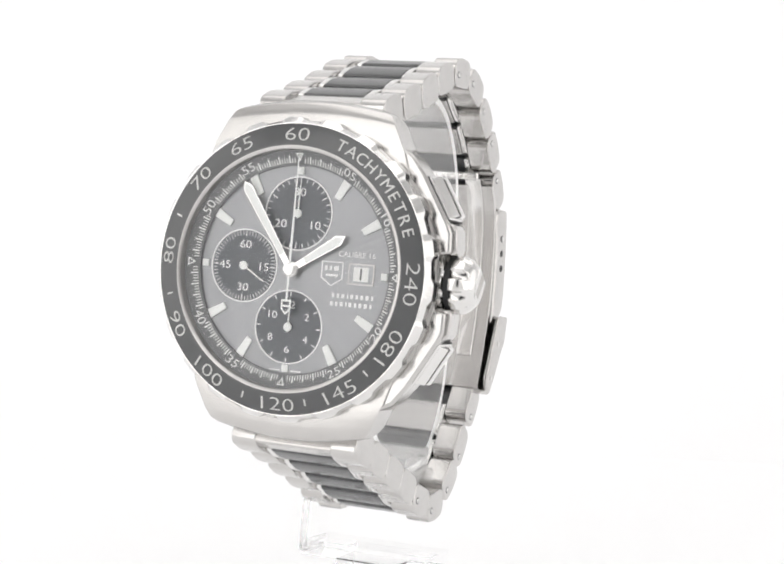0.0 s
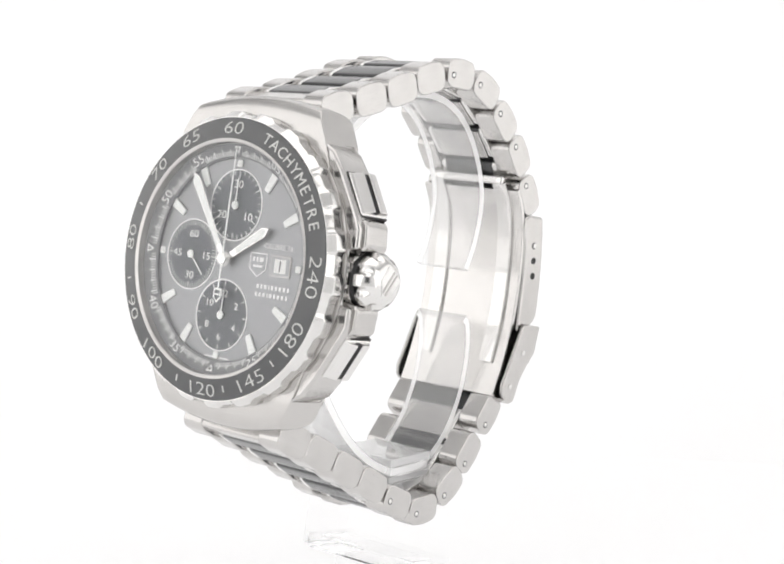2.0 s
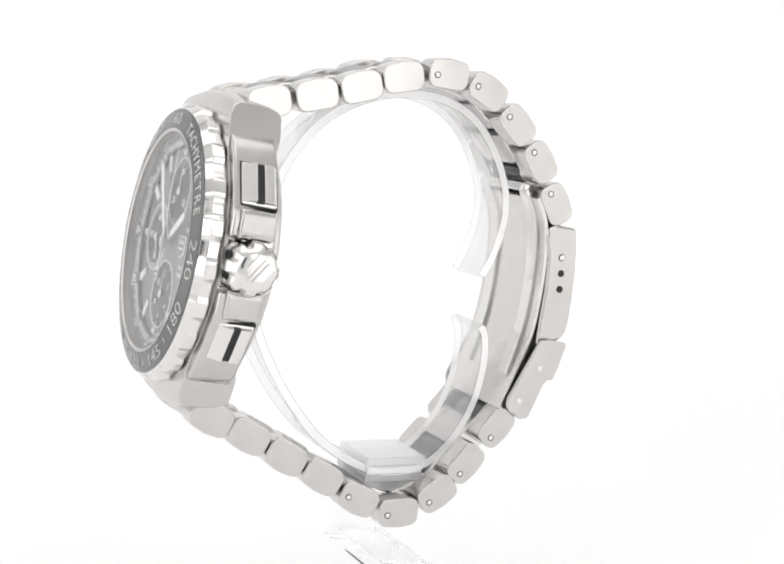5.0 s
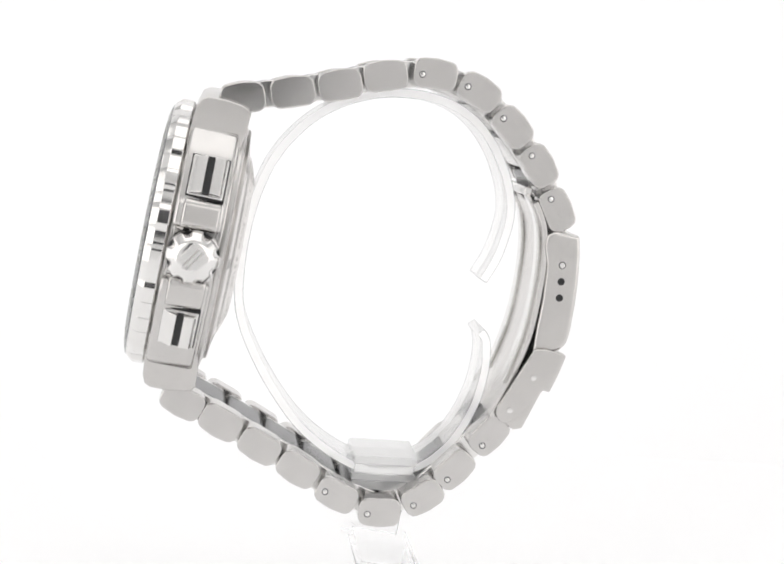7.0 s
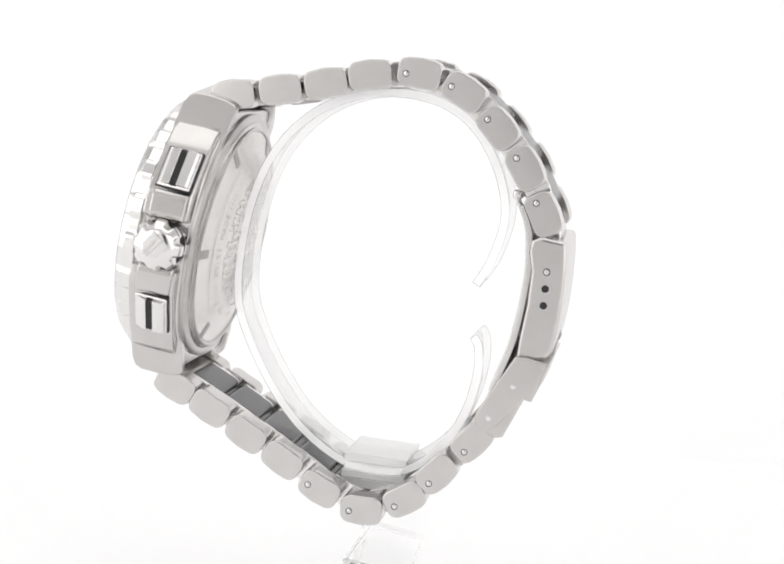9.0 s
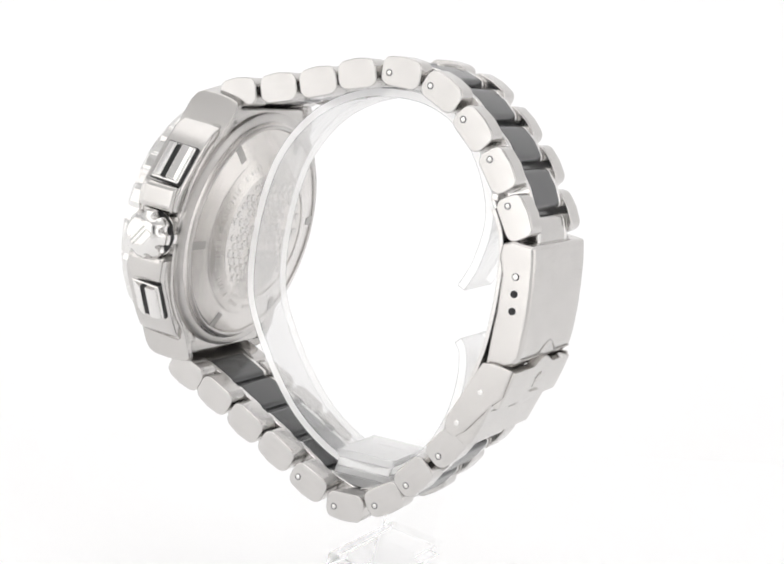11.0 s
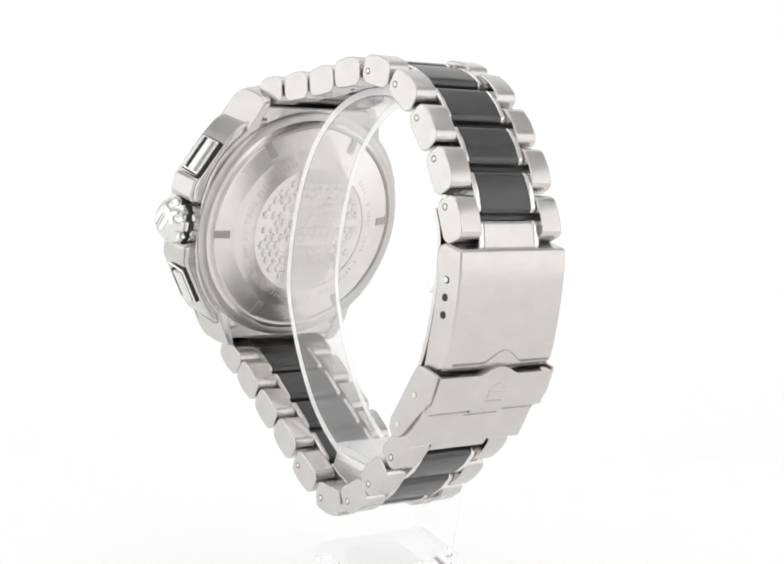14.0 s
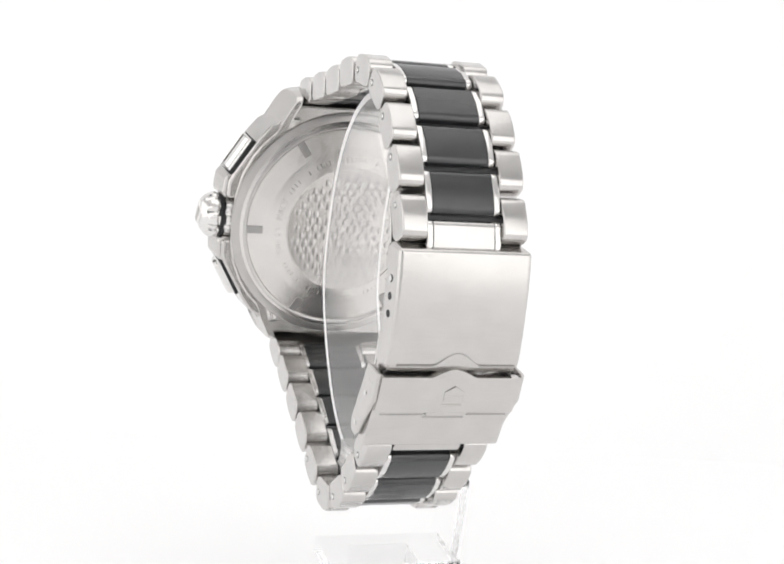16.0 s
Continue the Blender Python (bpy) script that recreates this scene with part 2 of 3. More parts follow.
def sweep_mesh():
    """White paper that runs back under the stand and curves up behind it, with thickness."""
    path = [(-0.36, FLOOR), (0.13, FLOOR), (0.14, FLOOR)]
    for k in range(1, 13):
        a = k / 12 * math.pi / 2
        path.append((0.14 + 0.12 * math.sin(a), FLOOR + 0.12 * (1 - math.cos(a))))
    path.append((0.26, 0.44))
    bm = bmesh.new()
    top = [[bm.verts.new((x, y, z)) for y, z in path] for x in (-0.45, 0.45)]
    low = [[bm.verts.new((x, y + 0.004, z - 0.004)) for y, z in path] for x in (-0.45, 0.45)]
    for i in range(len(path) - 1):
        bm.faces.new((top[0][i], top[0][i + 1], top[1][i + 1], top[1][i]))
        bm.faces.new((low[0][i], low[1][i], low[1][i + 1], low[0][i + 1]))
        for s in (0, 1):
            bm.faces.new((top[s][i], low[s][i], low[s][i + 1], top[s][i + 1]))
    for i in (0, -1):
        bm.faces.new((top[0][i], top[1][i], low[1][i], low[0][i]))
    return bm


for face in structure("floor", sweep_mesh(), SWEEP, "white paper sweep under and behind the watch, glowing faintly by itself").data.polygons:
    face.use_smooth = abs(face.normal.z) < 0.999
# added dark ground below the paper, out of view, to give dark reflections
structure("floor_room", slab(-1.0, 1.0, -1.0, 0.27, FLOOR - 0.06, FLOOR - 0.05), ROOM, "unseen dark slab below the paper sweep")
structure("wall_left", slab(-0.46, -0.45, -0.36, 0.27, FLOOR - 0.05, 0.45), TENT, "white cloth side of the photo tent")
structure("wall_right", slab(0.45, 0.46, -0.36, 0.27, FLOOR - 0.05, 0.45), TENT, "white cloth side of the photo tent")
structure("ceiling", slab(-0.46, 0.46, -0.36, 0.27, 0.45, 0.46), TENT, "white cloth top of the photo tent")
# unseen front, placed so the steel mirrors white cloth and a dark gap
structure("wall_front_left", slab(-0.46, -0.068, -0.37, -0.36, FLOOR - 0.05, 0.46), TENT, "unseen white cloth front flap that shapes the reflections")
structure("wall_front_right", slab(0.044, 0.46, -0.37, -0.36, FLOOR - 0.05, 0.46), TENT, "unseen white cloth front flap that shapes the reflections")
structure("wall_front_low", slab(-0.068, 0.044, -0.37, -0.36, FLOOR - 0.05, 0.02), TENT, "unseen white cloth under the opening, shaping the reflections")
structure("wall_front_top", slab(-0.068, 0.044, -0.37, -0.36, 0.27, 0.46), TENT, "unseen white cloth over the opening, shaping the reflections")
structure("wall_room", slab(-1.0, 1.0, -1.01, -1.0, FLOOR - 0.5, 1.0), ROOM, "unseen dark wall that the steel mirrors through the opening")

# ---- the watch ----
watch = tagged(new("wrist_watch"), "steel chronograph watch with black ceramic bezel on a clear stand", "watch")


def shoulder(profile, s):
    """One end of the case: a profile carried across the width, arched in the middle and drawn in at its ends."""
    bm = bmesh.new()
    n, rows = 18, []
    for i in range(n + 1):
        w = -1 + 2 * i / n
        row = []
        for y, z in profile:
            out = max(0.0, (y - 17) / 11)
            half = 19.6 - 4.8 * out ** 1.4 - 0.13 * (-2 - z)
            lift = 1.7 * out * (1 - w ** 2)
            bay = z < -8.5 and y > 22 and abs(half * w) < 12.3
            row.append(bm.verts.new((half * w, (y + lift) * s, -8.0 - 0.02 * (28 - y) if bay else z)))
        rows.append(row)
    m = len(profile)
    for a, b in zip(rows, rows[1:]):
        for k in range(m):
            bm.faces.new((a[k], a[(k + 1) % m], b[(k + 1) % m], b[k]))
    bm.faces.new(rows[0])
    bm.faces.new(rows[-1][::-1])
    bmesh.ops.recalc_face_normals(bm, faces=bm.faces)
    ends = [e for e in bm.edges if e.calc_face_angle(0) > radians(50)]
    bmesh.ops.bevel(bm, geom=ends, offset=1.0, segments=4, affect="EDGES", profile=0.5, clamp_overlap=True)
    return bm


def drawn_in(bm):
    """The flank leans inwards towards the back of the case."""
    for v in bm.verts:
        if v.co.x > 17 and v.co.z < -3:
            v.co.x -= 0.13 * (-3 - v.co.z)
    return bm


def case():
    half = [(13.4, 28.0), (15.2, 26.4), (16.2, 23.6), (17.6, 21.2), (20.0, 18.6), (22.2, 15.2), (24.0, 11.0), (25.0, 6.0), (25.2, 0)]
    right = half + [(x, -y) for x, y in half[-2::-1]]
    outline = right + [(-x, y) for x, y in right[::-1]]
    outline = [p for i, p in enumerate(outline) if i == 0 or p != outline[i - 1]]
    body = part("case_body", prism([(x, y * 0.93) for x, y in outline], -11.6, -2.6, "z", 0.5, 3), BRUSHED, watch, "brushed steel case")
    lug = [(17.0, -2.0), (21.5, -1.9), (25.6, -2.2), (27.3, -2.8), (28.0, -4.0), (28.1, -7.0), (27.8, -10.0), (27.3, -11.7), (26.4, -12.4), (22.5, -12.2), (17.0, -11.0)]
    for s in (1, -1):
        part("lug_shoulder", shoulder(lug, s), BRUSHED, watch, "brushed steel shoulder of the case")
    rim = [(16.5, 22.6), (19.6, 21.0), (22.0, 17.9), (26.7, 10.1), (27.6, 8.2), (27.7, 4.7), (25.6, 4.4)]
    pts = rim + [(x, -y - 0.4) for x, y in rim[::-1]] + [(16.0, -18), (16.0, 18)]
    part("case_flank", drawn_in(prism(pts, -11.0, -2.25, "z", 0.6, 4)), BRUSHED_LONG, watch)
    part("case_rib", lathe([(24.6, -11.2), (25.3, -11.6), (25.3, -12.1), (24.4, -12.5), (23.0, -12.5), (23.0, -11.2)], 96, True), SATIN, watch)
    for s in (1, -1):
        pts = [(25.0, 4.4 * s), (28.0, 4.4 * s), (28.5, 5.4 * s), (28.2, 9.0 * s), (27.4, 9.9 * s), (25.0, 9.9 * s)]
        part("crown_guard", drawn_in(prism(pts, -10.4, -3.6, "z", 0.8, 4)), BRUSHED, watch, "brushed steel crown guard")
    return body


def pusher(s):
    """A rectangular push button with a black groove, on a slope of the flank."""
    slope = Matrix.Translation((24.35, 13.95 * s, -6.9)) @ Matrix.Rotation(radians(30.5 * s), 4, "Z")
    ob = part("pusher", box(-2.4, 0.45, -4.1, 4.1, -3.3, 3.3, 0.35, 3), POLISHED, watch, "polished steel push button", slope)
    for k in (1, -1):
        edge = (0.75, 0.35) if k > 0 else (1.3, 0.75)
        ridge = [(0.2, 0.6 * k), (1.3, 0.62 * k), (1.42, 0.8 * k), (edge[0], 2.45 * k), (edge[1], 2.95 * k), (0.1, 3.0 * k)]
        part("button_face", prism(ridge, -3.75, 3.75, "y", 0.14, 2), POLISHED, ob)
    part("groove", box(0.3, 0.95, -3.7, 3.7, -0.66, 0.66), RUBBER_AND_GAPS, ob, "black inlay stripe")
    # black box puts the shade of the gap round the button into colour
    part("pusher_seat", box(-2.4, 0.02, -4.3, 4.3, -3.5, 3.5, 0.02), RUBBER_AND_GAPS, ob, "black filler for the shaded gap round the button")


def crown():
    turn = Matrix.Translation((26.2, -0.3, -7.0)) @ Matrix.Rotation(radians(90), 4, "Y")
    def lobes(r, z, a):
        k = max(0.0, -math.cos(8 * a) - 0.1)
        return r * (1.02 - 0.15 * k ** 0.7 * max(0, min(1, (r - 3.7) / 0.8)))
    ob = part("crown", lathe([(0, -2.4), (4.3, -2.4), (4.65, -2.0), (4.75, -1.0), (4.65, 0.2), (4.0, 0.5), (4.0, 1.3), (4.7, 1.5), (4.9, 2.0), (4.85, 3.0), (4.5, 3.7), (4.1, 4.2), (3.75, 4.6), (3.3, 5.0), (2.8, 5.25), (2.2, 5.4), (1.0, 5.48), (0, 5.5)], 128, wave=lobes), POLISHED, watch, "polished steel winding crown", turn)
    part("crown_seal", lathe([(3.6, 0.45), (4.5, 0.45), (4.75, 0.65), (4.75, 1.1), (4.5, 1.4), (3.6, 1.4)], 96, True), RUBBER_AND_GAPS, ob, "black rubber ring")
    shield = [(-2.0, 2.3), (2.0, 2.3), (2.0, -0.9), (0, -2.6), (-2.0, -0.9)]
    lean = Matrix.Rotation(radians(-35), 4, "Z")
    part("emblem", prism(shield, 4.9, 5.6, "z", 0.15, 2), POLISHED, ob, "plain shield on the crown", lean)
    for x in (-0.42, 0.42):
        part("emblem_bar", box(x - 0.17, x + 0.17, -2.1, 2.2, 5.5, 5.72, 0.06), SATIN, ob, "", lean)


def bezel():
    def scallop(r, z, a):
        """Broad teeth with shallow hollows between them, cut deeper towards the front."""
        if r < 25.1:
            return r
        u = (a * 22 / (2 * math.pi) + 0.25) % 1.0
        hollow = max(0.0, min(1.0, (0.31 - abs(u - 0.5)) / 0.12))
        return r - hollow * 0.6 * min(1.0, (r - 25.1) / 0.6)
    ring = part("bezel_ring", lathe([(21.3, -1.9), (25.2, -2.0), (25.7, -1.9), (26.2, -1.6), (26.28, -1.5), (26.28, -1.35), (26.28, 0.45), (26.28, 0.6), (26.2, 0.72), (25.3, 1.75), (25.15, 1.92), (24.95, 1.9), (21.3, 1.9)], 528, True, scallop), POLISHED, watch, "polished scalloped steel bezel")
    part("bezel_step", lathe([(24.6, -2.6), (25.9, -2.5), (25.95, -2.1), (25.6, -1.95), (24.6, -1.95)], 144, True), SATIN, watch, "thin steel ring under the bezel")
    ins = part("bezel_insert", lathe([(21.15, 1.2), (24.95, 1.2), (24.98, 1.95), (24.75, 2.15), (21.45, 2.85), (21.2, 2.75)], 144, True), INSERT, watch, "black tachymeter bezel insert with white numerals")
    fall = math.atan2(0.7, 3.3)
    def on_cone(r, ang, flip=0):
        return clock(r, ang, 2.85 - (r - 21.45) * 0.7 / 3.3 + 0.03, flip) @ Matrix.Rotation(fall if flip else -fall, 4, "X")
    for text, ang, flip in (("60", 0, 0), ("240", 92, 0), ("180", 121, 1), ("145", 150, 1), ("120", 180, 1), ("100", 216, 1), ("90", 241, 1), ("80", 274, 0), ("70", 309, 0), ("65", 333, 0)):
        part("numeral", writing(text, 2.3, 0.05, 1.5), SILVER_PRINT, ins, "", on_cone(23.1, ang, flip))
    for i, ch in enumerate("TACHYMETRE"):
        part("letter", writing(ch, 1.95, 0.05, 1.05), SILVER_PRINT, ins, "", on_cone(23.05, 21.5 + i * 5.45))
    tick = finish(box(-0.14, 0.14, -0.6, 0.6, -0.05, 0.05), "tick")
    for ang in (135, 166, 196, 255, 290):
        part("tick", tick, SILVER_PRINT, ins, "", on_cone(23.0, ang))
    part("crystal_ring", lathe([(20.5, 1.2), (21.15, 1.2), (21.17, 2.86), (21.0, 2.9), (20.55, 2.65)], 144, True), SATIN, watch, "thin polished ring round the crystal")
    glass = part("crystal", lathe([(0, 3.05), (10, 3.0), (18, 2.85), (20.5, 2.7), (20.5, 2.4), (0, 2.4)], 96), CRYSTAL, watch, "clear domed crystal")
    glass.visible_shadow = False


def hand(name, pts, z, mat, angle, label, hub=0.0, inlay=None, parent=None, at=(0, 0), thick=0.16):
    bm = prism(pts, 0, thick, "z", 0.05, 1)
    if hub:
        bm = merge(bm, lathe([(0, -0.06), (hub, -0.06), (hub, thick + 0.1), (hub * 0.7, thick + 0.2), (0, thick + 0.2)], 24))
    ob = part(name, bm, mat, parent or watch, label, Matrix.Translation((at[0], at[1], z)) @ Matrix.Rotation(radians(-angle), 4, "Z"))
    if inlay:
        part("lume_strip", prism(inlay, thick + 0.01, thick + 0.06, "z"), LUME, ob)
    return ob


def subdial(dial, x, y, r, marks, names, size):
    sub = part("subdial", lathe([(0, -0.05), (r - 0.3, -0.05), (r - 0.3, 0.05), (0, 0.05)], 72), SUBDIAL, dial, "dark round subdial with a white rim", Matrix.Translation((x, y, 0)))
    bm = lathe([(r - 0.25, -0.05), (r, -0.05), (r, 0.12), (r - 0.25, 0.12)], 72, True)
    for ang, length, wide in marks:
        bm = merge(bm, box(-wide / 2, wide / 2, -length, 0, 0.04, 0.10), clock(r - 0.4, ang))
    part("scale", bm, PRINT, dial, "", Matrix.Translation((x, y, 0)))
    for text, ang in names:
        a = radians(ang)
        rr = r * (0.6 if size < 1.3 else 0.58)
        part("numeral", writing(text, size, 0.03, 1.2), PRINT, dial, "", Matrix.Translation((x + rr * math.sin(a), y + rr * math.cos(a), 0.08)))
    return sub


def dial():
    d = part("dial", lathe([(0, -0.5), (18.4, -0.5), (18.4, 0), (0, 0)], 96), DIAL, watch, "grey sunray dial with white markers", Matrix.Translation((0, 0, -0.35)))
    fl = part("flange", lathe([(18.0, -0.5), (20.9, -0.5), (20.9, 1.4), (18.0, 0.2)], 96, True), FLANGE, watch, "dark inner ring with a white minute scale")
    bm = bmesh.new()
    rise = math.atan2(1.2, 2.9)
    def on_slope(r, ang, flip=False):
        return clock(r, ang, 0.2 + (r - 18.0) * 1.2 / 2.9 + 0.02, flip) @ Matrix.Rotation(-rise if flip else rise, 4, "X")
    for k in range(240):
        ang = k * 1.5
        if any(abs((ang - b + 180) % 360 - 180) < (4.2 if b % 90 else 2.4) for b in range(0, 360, 30)):
            continue
        major = k % 4 == 0
        length = 1.5 if k % 20 == 0 else 1.3 if major else 0.9
        bm = merge(bm, box(-0.13 if major else -0.085, 0.13 if major else 0.085, 0, length, 0, 0.06), on_slope(18.3, ang))
    part("minute_scale", bm, PRINT, fl)
    for k in range(12):
        ang = k * 30
        if k % 3 == 0:
            tri = [(-0.8, 0.65), (0.8, 0.65), (0, -0.75)]
            hole = [(x * 0.5, y * 0.5 + 0.07) for x, y in tri]
            mk = part("triangle", prism(tri, 0, 0.08, "z"), PRINT, fl, "", on_slope(19.4, ang))
            part("triangle_field", prism(hole, 0.08, 0.1, "z"), FLANGE, mk)
        else:
            part("numeral", writing("%02d" % (k * 5), 1.5, 0.04, 1.25), PRINT, fl, "", on_slope(19.4, ang, 3 < k < 9))
    # applied hour markers
    bat = prism([(-0.62, -1.75), (0.62, -1.75), (0.85, 1.75), (-0.85, 1.75)], 0, 0.42, "z", 0.1, 2)
    bat = finish(bat, "hour_marker")
    sq = finish(box(-0.62, 0.62, -0.62, 0.62, 0, 0.4, 0.1), "hour_marker")
    for k in range(12):
        if k % 3:
            part("hour_marker", bat, LUME, d, "", clock(16.2 if k not in (1, 11) else 16.3, k * 30))
        else:
            part("hour_marker", sq, LUME, d, "", clock(17.1, k * 30))
    # subdials
    m60 = [(k * 6, 1.0 if k % 5 == 0 else 0.75, 0.2 if k % 15 == 0 else 0.13) for k in range(60)]
    m30 = [(k * 12, 1.15 if k % 5 == 0 else 0.7, 0.16) for k in range(30)]
    m12 = [(k * 30, 0.75, 0.2) for k in range(12)]
    subdial(d, -9.55, 0.0, 6.45, m60, (("60", 0), ("15", 90), ("30", 180), ("45", 270)), 1.35)
    subdial(d, 0.1, 9.7, 6.45, m30, (("30", 0), ("10", 120), ("20", 240)), 1.4)
    subdial(d, -0.05, -9.95, 6.45, m12, (("12", 0), ("2", 60), ("4", 120), ("6", 180), ("8", 240), ("10", 300)), 1.25)
    # date window, emblem and print
    win = part("date_window", merge(prism([(10.4, -1.75), (15.2, -1.75), (15.2, 1.9), (10.4, 1.9)], 0, 0.22, "z", 0.06), box(10.65, 14.95, -1.5, 1.65, 0.1, 0.26)), SATIN, d, "framed date window")
    part("date_recess", box(10.65, 14.95, -1.5, 1.65, 0.262, 0.28), DIAL, win)
    part("date_disc", box(11.4, 14.2, -1.15, 1.3, 0.28, 0.30), PAPER, win, "white date disc")
    part("date_numeral", writing("1", 1.9, 0.02), RUBBER_AND_GAPS, win, "", Matrix.Translation((12.8, 0.07, 0.32)))
    sh = [(5.3, 1.95), (9.4, 1.95), (9.4, -0.95), (7.35, -2.3), (5.3, -0.95)]
    em = part("emblem", prism(sh, 0, 0.12, "z"), PRINT, d, "plain white shield outline")
    part("emblem_field", prism([(7.35 + (x - 7.35) * 0.88, y * 0.9) for x, y in sh], 0.12, 0.14, "z"), DIAL, em)
    for x0, x1 in ((6.0, 6.5), (6.9, 7.3), (7.7, 8.6)):
        part("emblem_bar", box(x0, x1, 0.4, 1.2, 0.14, 0.17), PRINT, em)
    part("emblem_bar", box(6.2, 8.5, -0.6, -0.2, 0.14, 0.17), PRINT, em)
    part("print_line", writing("CALIBRE 16", 0.95, 0.03), PRINT, d, "", Matrix.Translation((11.7, 3.35, 0.05)))
    for y, x0, x1 in ((-3.8, 7.6, 15.9), (-5.2, 7.4, 15.9)):
        bm, x = None, x0
        for w in (0.72, 0.6, 0.8, 0.35, 0.75, 0.62, 0.7, 0.8, 0.55):
            bm = box(x, x + w * 0.72, y - 0.38, y + 0.38, 0, 0.06, bm=bm)
            x += w + 0.25
        part("print_bar", bm, PRINT, d)
    part("print_bar", merge(box(-3.1, -1.0, -17.6, -17.35, 0, 0.05), box(0.9, 3.0, -17.6, -17.35, 0, 0.05)), PRINT, d)
    # hands
    sub_pts = [(-0.16, -0.9), (0.16, -0.9), (0.13, 4.9), (-0.13, 4.9)]
    hand("minute_counter_hand", sub_pts, 0.3, LUME, 1, "white counter hand", 0.75, None, d, (0.1, 9.7), 0.1)
    hand("hour_counter_hand", sub_pts, 0.3, LUME, 2, "white counter hand", 0.75, None, d, (-0.05, -9.95), 0.1)
    hour = [(-0.55, 0), (0.55, 0), (0.62, 2.0), (0.95, 10.2), (0, 11.7), (-0.95, 10.2), (-0.62, 2.0)]
    hand("hour_hand", hour, 0.65, POLISHED, 57, "polished hour hand with a white inlay", 1.35, [(-0.5, 3.0), (0.5, 3.0), (0.72, 10.0), (0, 11.1), (-0.72, 10.0)])
    minute = [(-0.5, 0), (0.5, 0), (0.6, 2.5), (0.98, 16.4), (0, 17.9), (-0.98, 16.4), (-0.6, 2.5)]
    hand("minute_hand", minute, 1.0, POLISHED, 325.3, "polished minute hand with a white inlay", 1.25, [(-0.48, 3.0), (0.48, 3.0), (0.76, 16.2), (0, 17.3), (-0.76, 16.2)])
    bm = [(-0.2, -7.2), (0.2, -7.2), (0.22, 4), (0.11, 19.6), (-0.11, 19.6), (-0.22, 4)]
    ch = hand("chronograph_hand", bm, 1.35, LUME, 0.4, "white chronograph hand with a shield counterweight", 0.95, None, thick=0.1)
    part("hub_cap", lathe([(0, 0.1), (1.05, 0.1), (1.05, 0.34), (0.8, 0.44), (0.62, 0.36), (0, 0.36)], 32), POLISHED, ch, "polished cap of the hands")
    part("counterweight", prism([(-0.95, -5.2), (0.95, -5.2), (0.95, -6.9), (0, -7.9), (-0.95, -6.9)], 0.0, 0.12, "z", 0.04, 1), LUME, ch)
    part("counterweight_slot", merge(box(-0.6, 0.6, -6.15, -5.6, 0.125, 0.14), prism([(-0.6, -6.5), (0.6, -6.5), (0.6, -6.8), (0, -7.4), (-0.6, -6.8)], 0.125, 0.14, "z")), SUBDIAL, ch)
    return hand("small_seconds_hand", sub_pts, 0.3, LUME, 122, "white running seconds hand", 0.75, None, d, (-9.55, 0), 0.1)


def case_back():
    ob = part("case_back", lathe([(23.6, -11.4), (23.6, -12.6), (22.9, -13.0), (22.4, -13.2), (22.2, -13.0), (21.8, -13.3), (18.0, -14.2), (17.7, -14.5), (14.0, -15.8), (13.7, -15.6), (0, -15.6), (0, -11.4)], 128), TURNED, watch, "turned steel screw-down case back")
    part("back_ring", lathe([(22.3, -12.9), (22.9, -12.9), (23.0, -13.3), (22.6, -13.5), (22.2, -13.3)], 128, True), SATIN, ob)
    part("text_ring", lathe([(13.75, -15.75), (14.0, -15.84), (17.6, -14.58), (17.75, -14.42), (17.5, -14.3), (13.8, -15.5)], 128, True), TURNED, ob, "satin sloping ring with engraving")
    slope = math.atan2(0.9, 3.8)
    # dark slabs on the cone: the depth of the notches is only colour
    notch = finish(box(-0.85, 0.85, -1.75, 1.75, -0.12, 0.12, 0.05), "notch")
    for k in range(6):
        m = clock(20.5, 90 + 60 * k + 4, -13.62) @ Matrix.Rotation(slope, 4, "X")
        part("key_notch", notch, SHADED_STEEL, ob, "", m)
    # writing round the back: two words that can be read, the rest as bars
    lean = Matrix.Rotation(math.atan2(1.3, 3.7), 4, "X")
    for i, ch in enumerate("SWISS MADE"):
        if ch != " ":
            part("engraved_letter", writing(ch, 1.25, 0.03), SATIN, ob, "", clock(15.8, 112 - i * 4.9, -15.21) @ lean @ Matrix.Rotation(math.pi, 4, "Y"))
    mark = finish(box(-0.13, 0.13, -0.5, 0.5, -0.025, 0.025), "bar")
    for k in range(100):
        if k % 14 not in (4, 5, 10, 12, 13) and not 62 < k * 3.6 < 118:
            part("engraved_bar", mark, SATIN, ob, "", clock(15.8, k * 3.6, -15.205) @ lean)
    rng = random.Random(5)
    bm = None
    for i in range(-8, 9):
        for j in range(-8, 9):
            x, y = (i + 0.5 * (j % 2)) * 1.95 + rng.uniform(-0.2, 0.2), j * 1.69 + rng.uniform(-0.2, 0.2)
            r = rng.uniform(0.72, 0.95)
            if x * x + y * y < 12.4 ** 2 and rng.random() < 0.88:
                bm = merge(bm, lathe([(0, -15.8), (r * 0.8, -15.78), (r * 0.92, -15.72), (r, -15.58), (0, -15.58)], 12), Matrix.Translation((x, y, 0)))
    tagged(part("pebble_pattern", bm, BLADE, ob, "raised pattern of rounded pebbles"), kind="stuff")


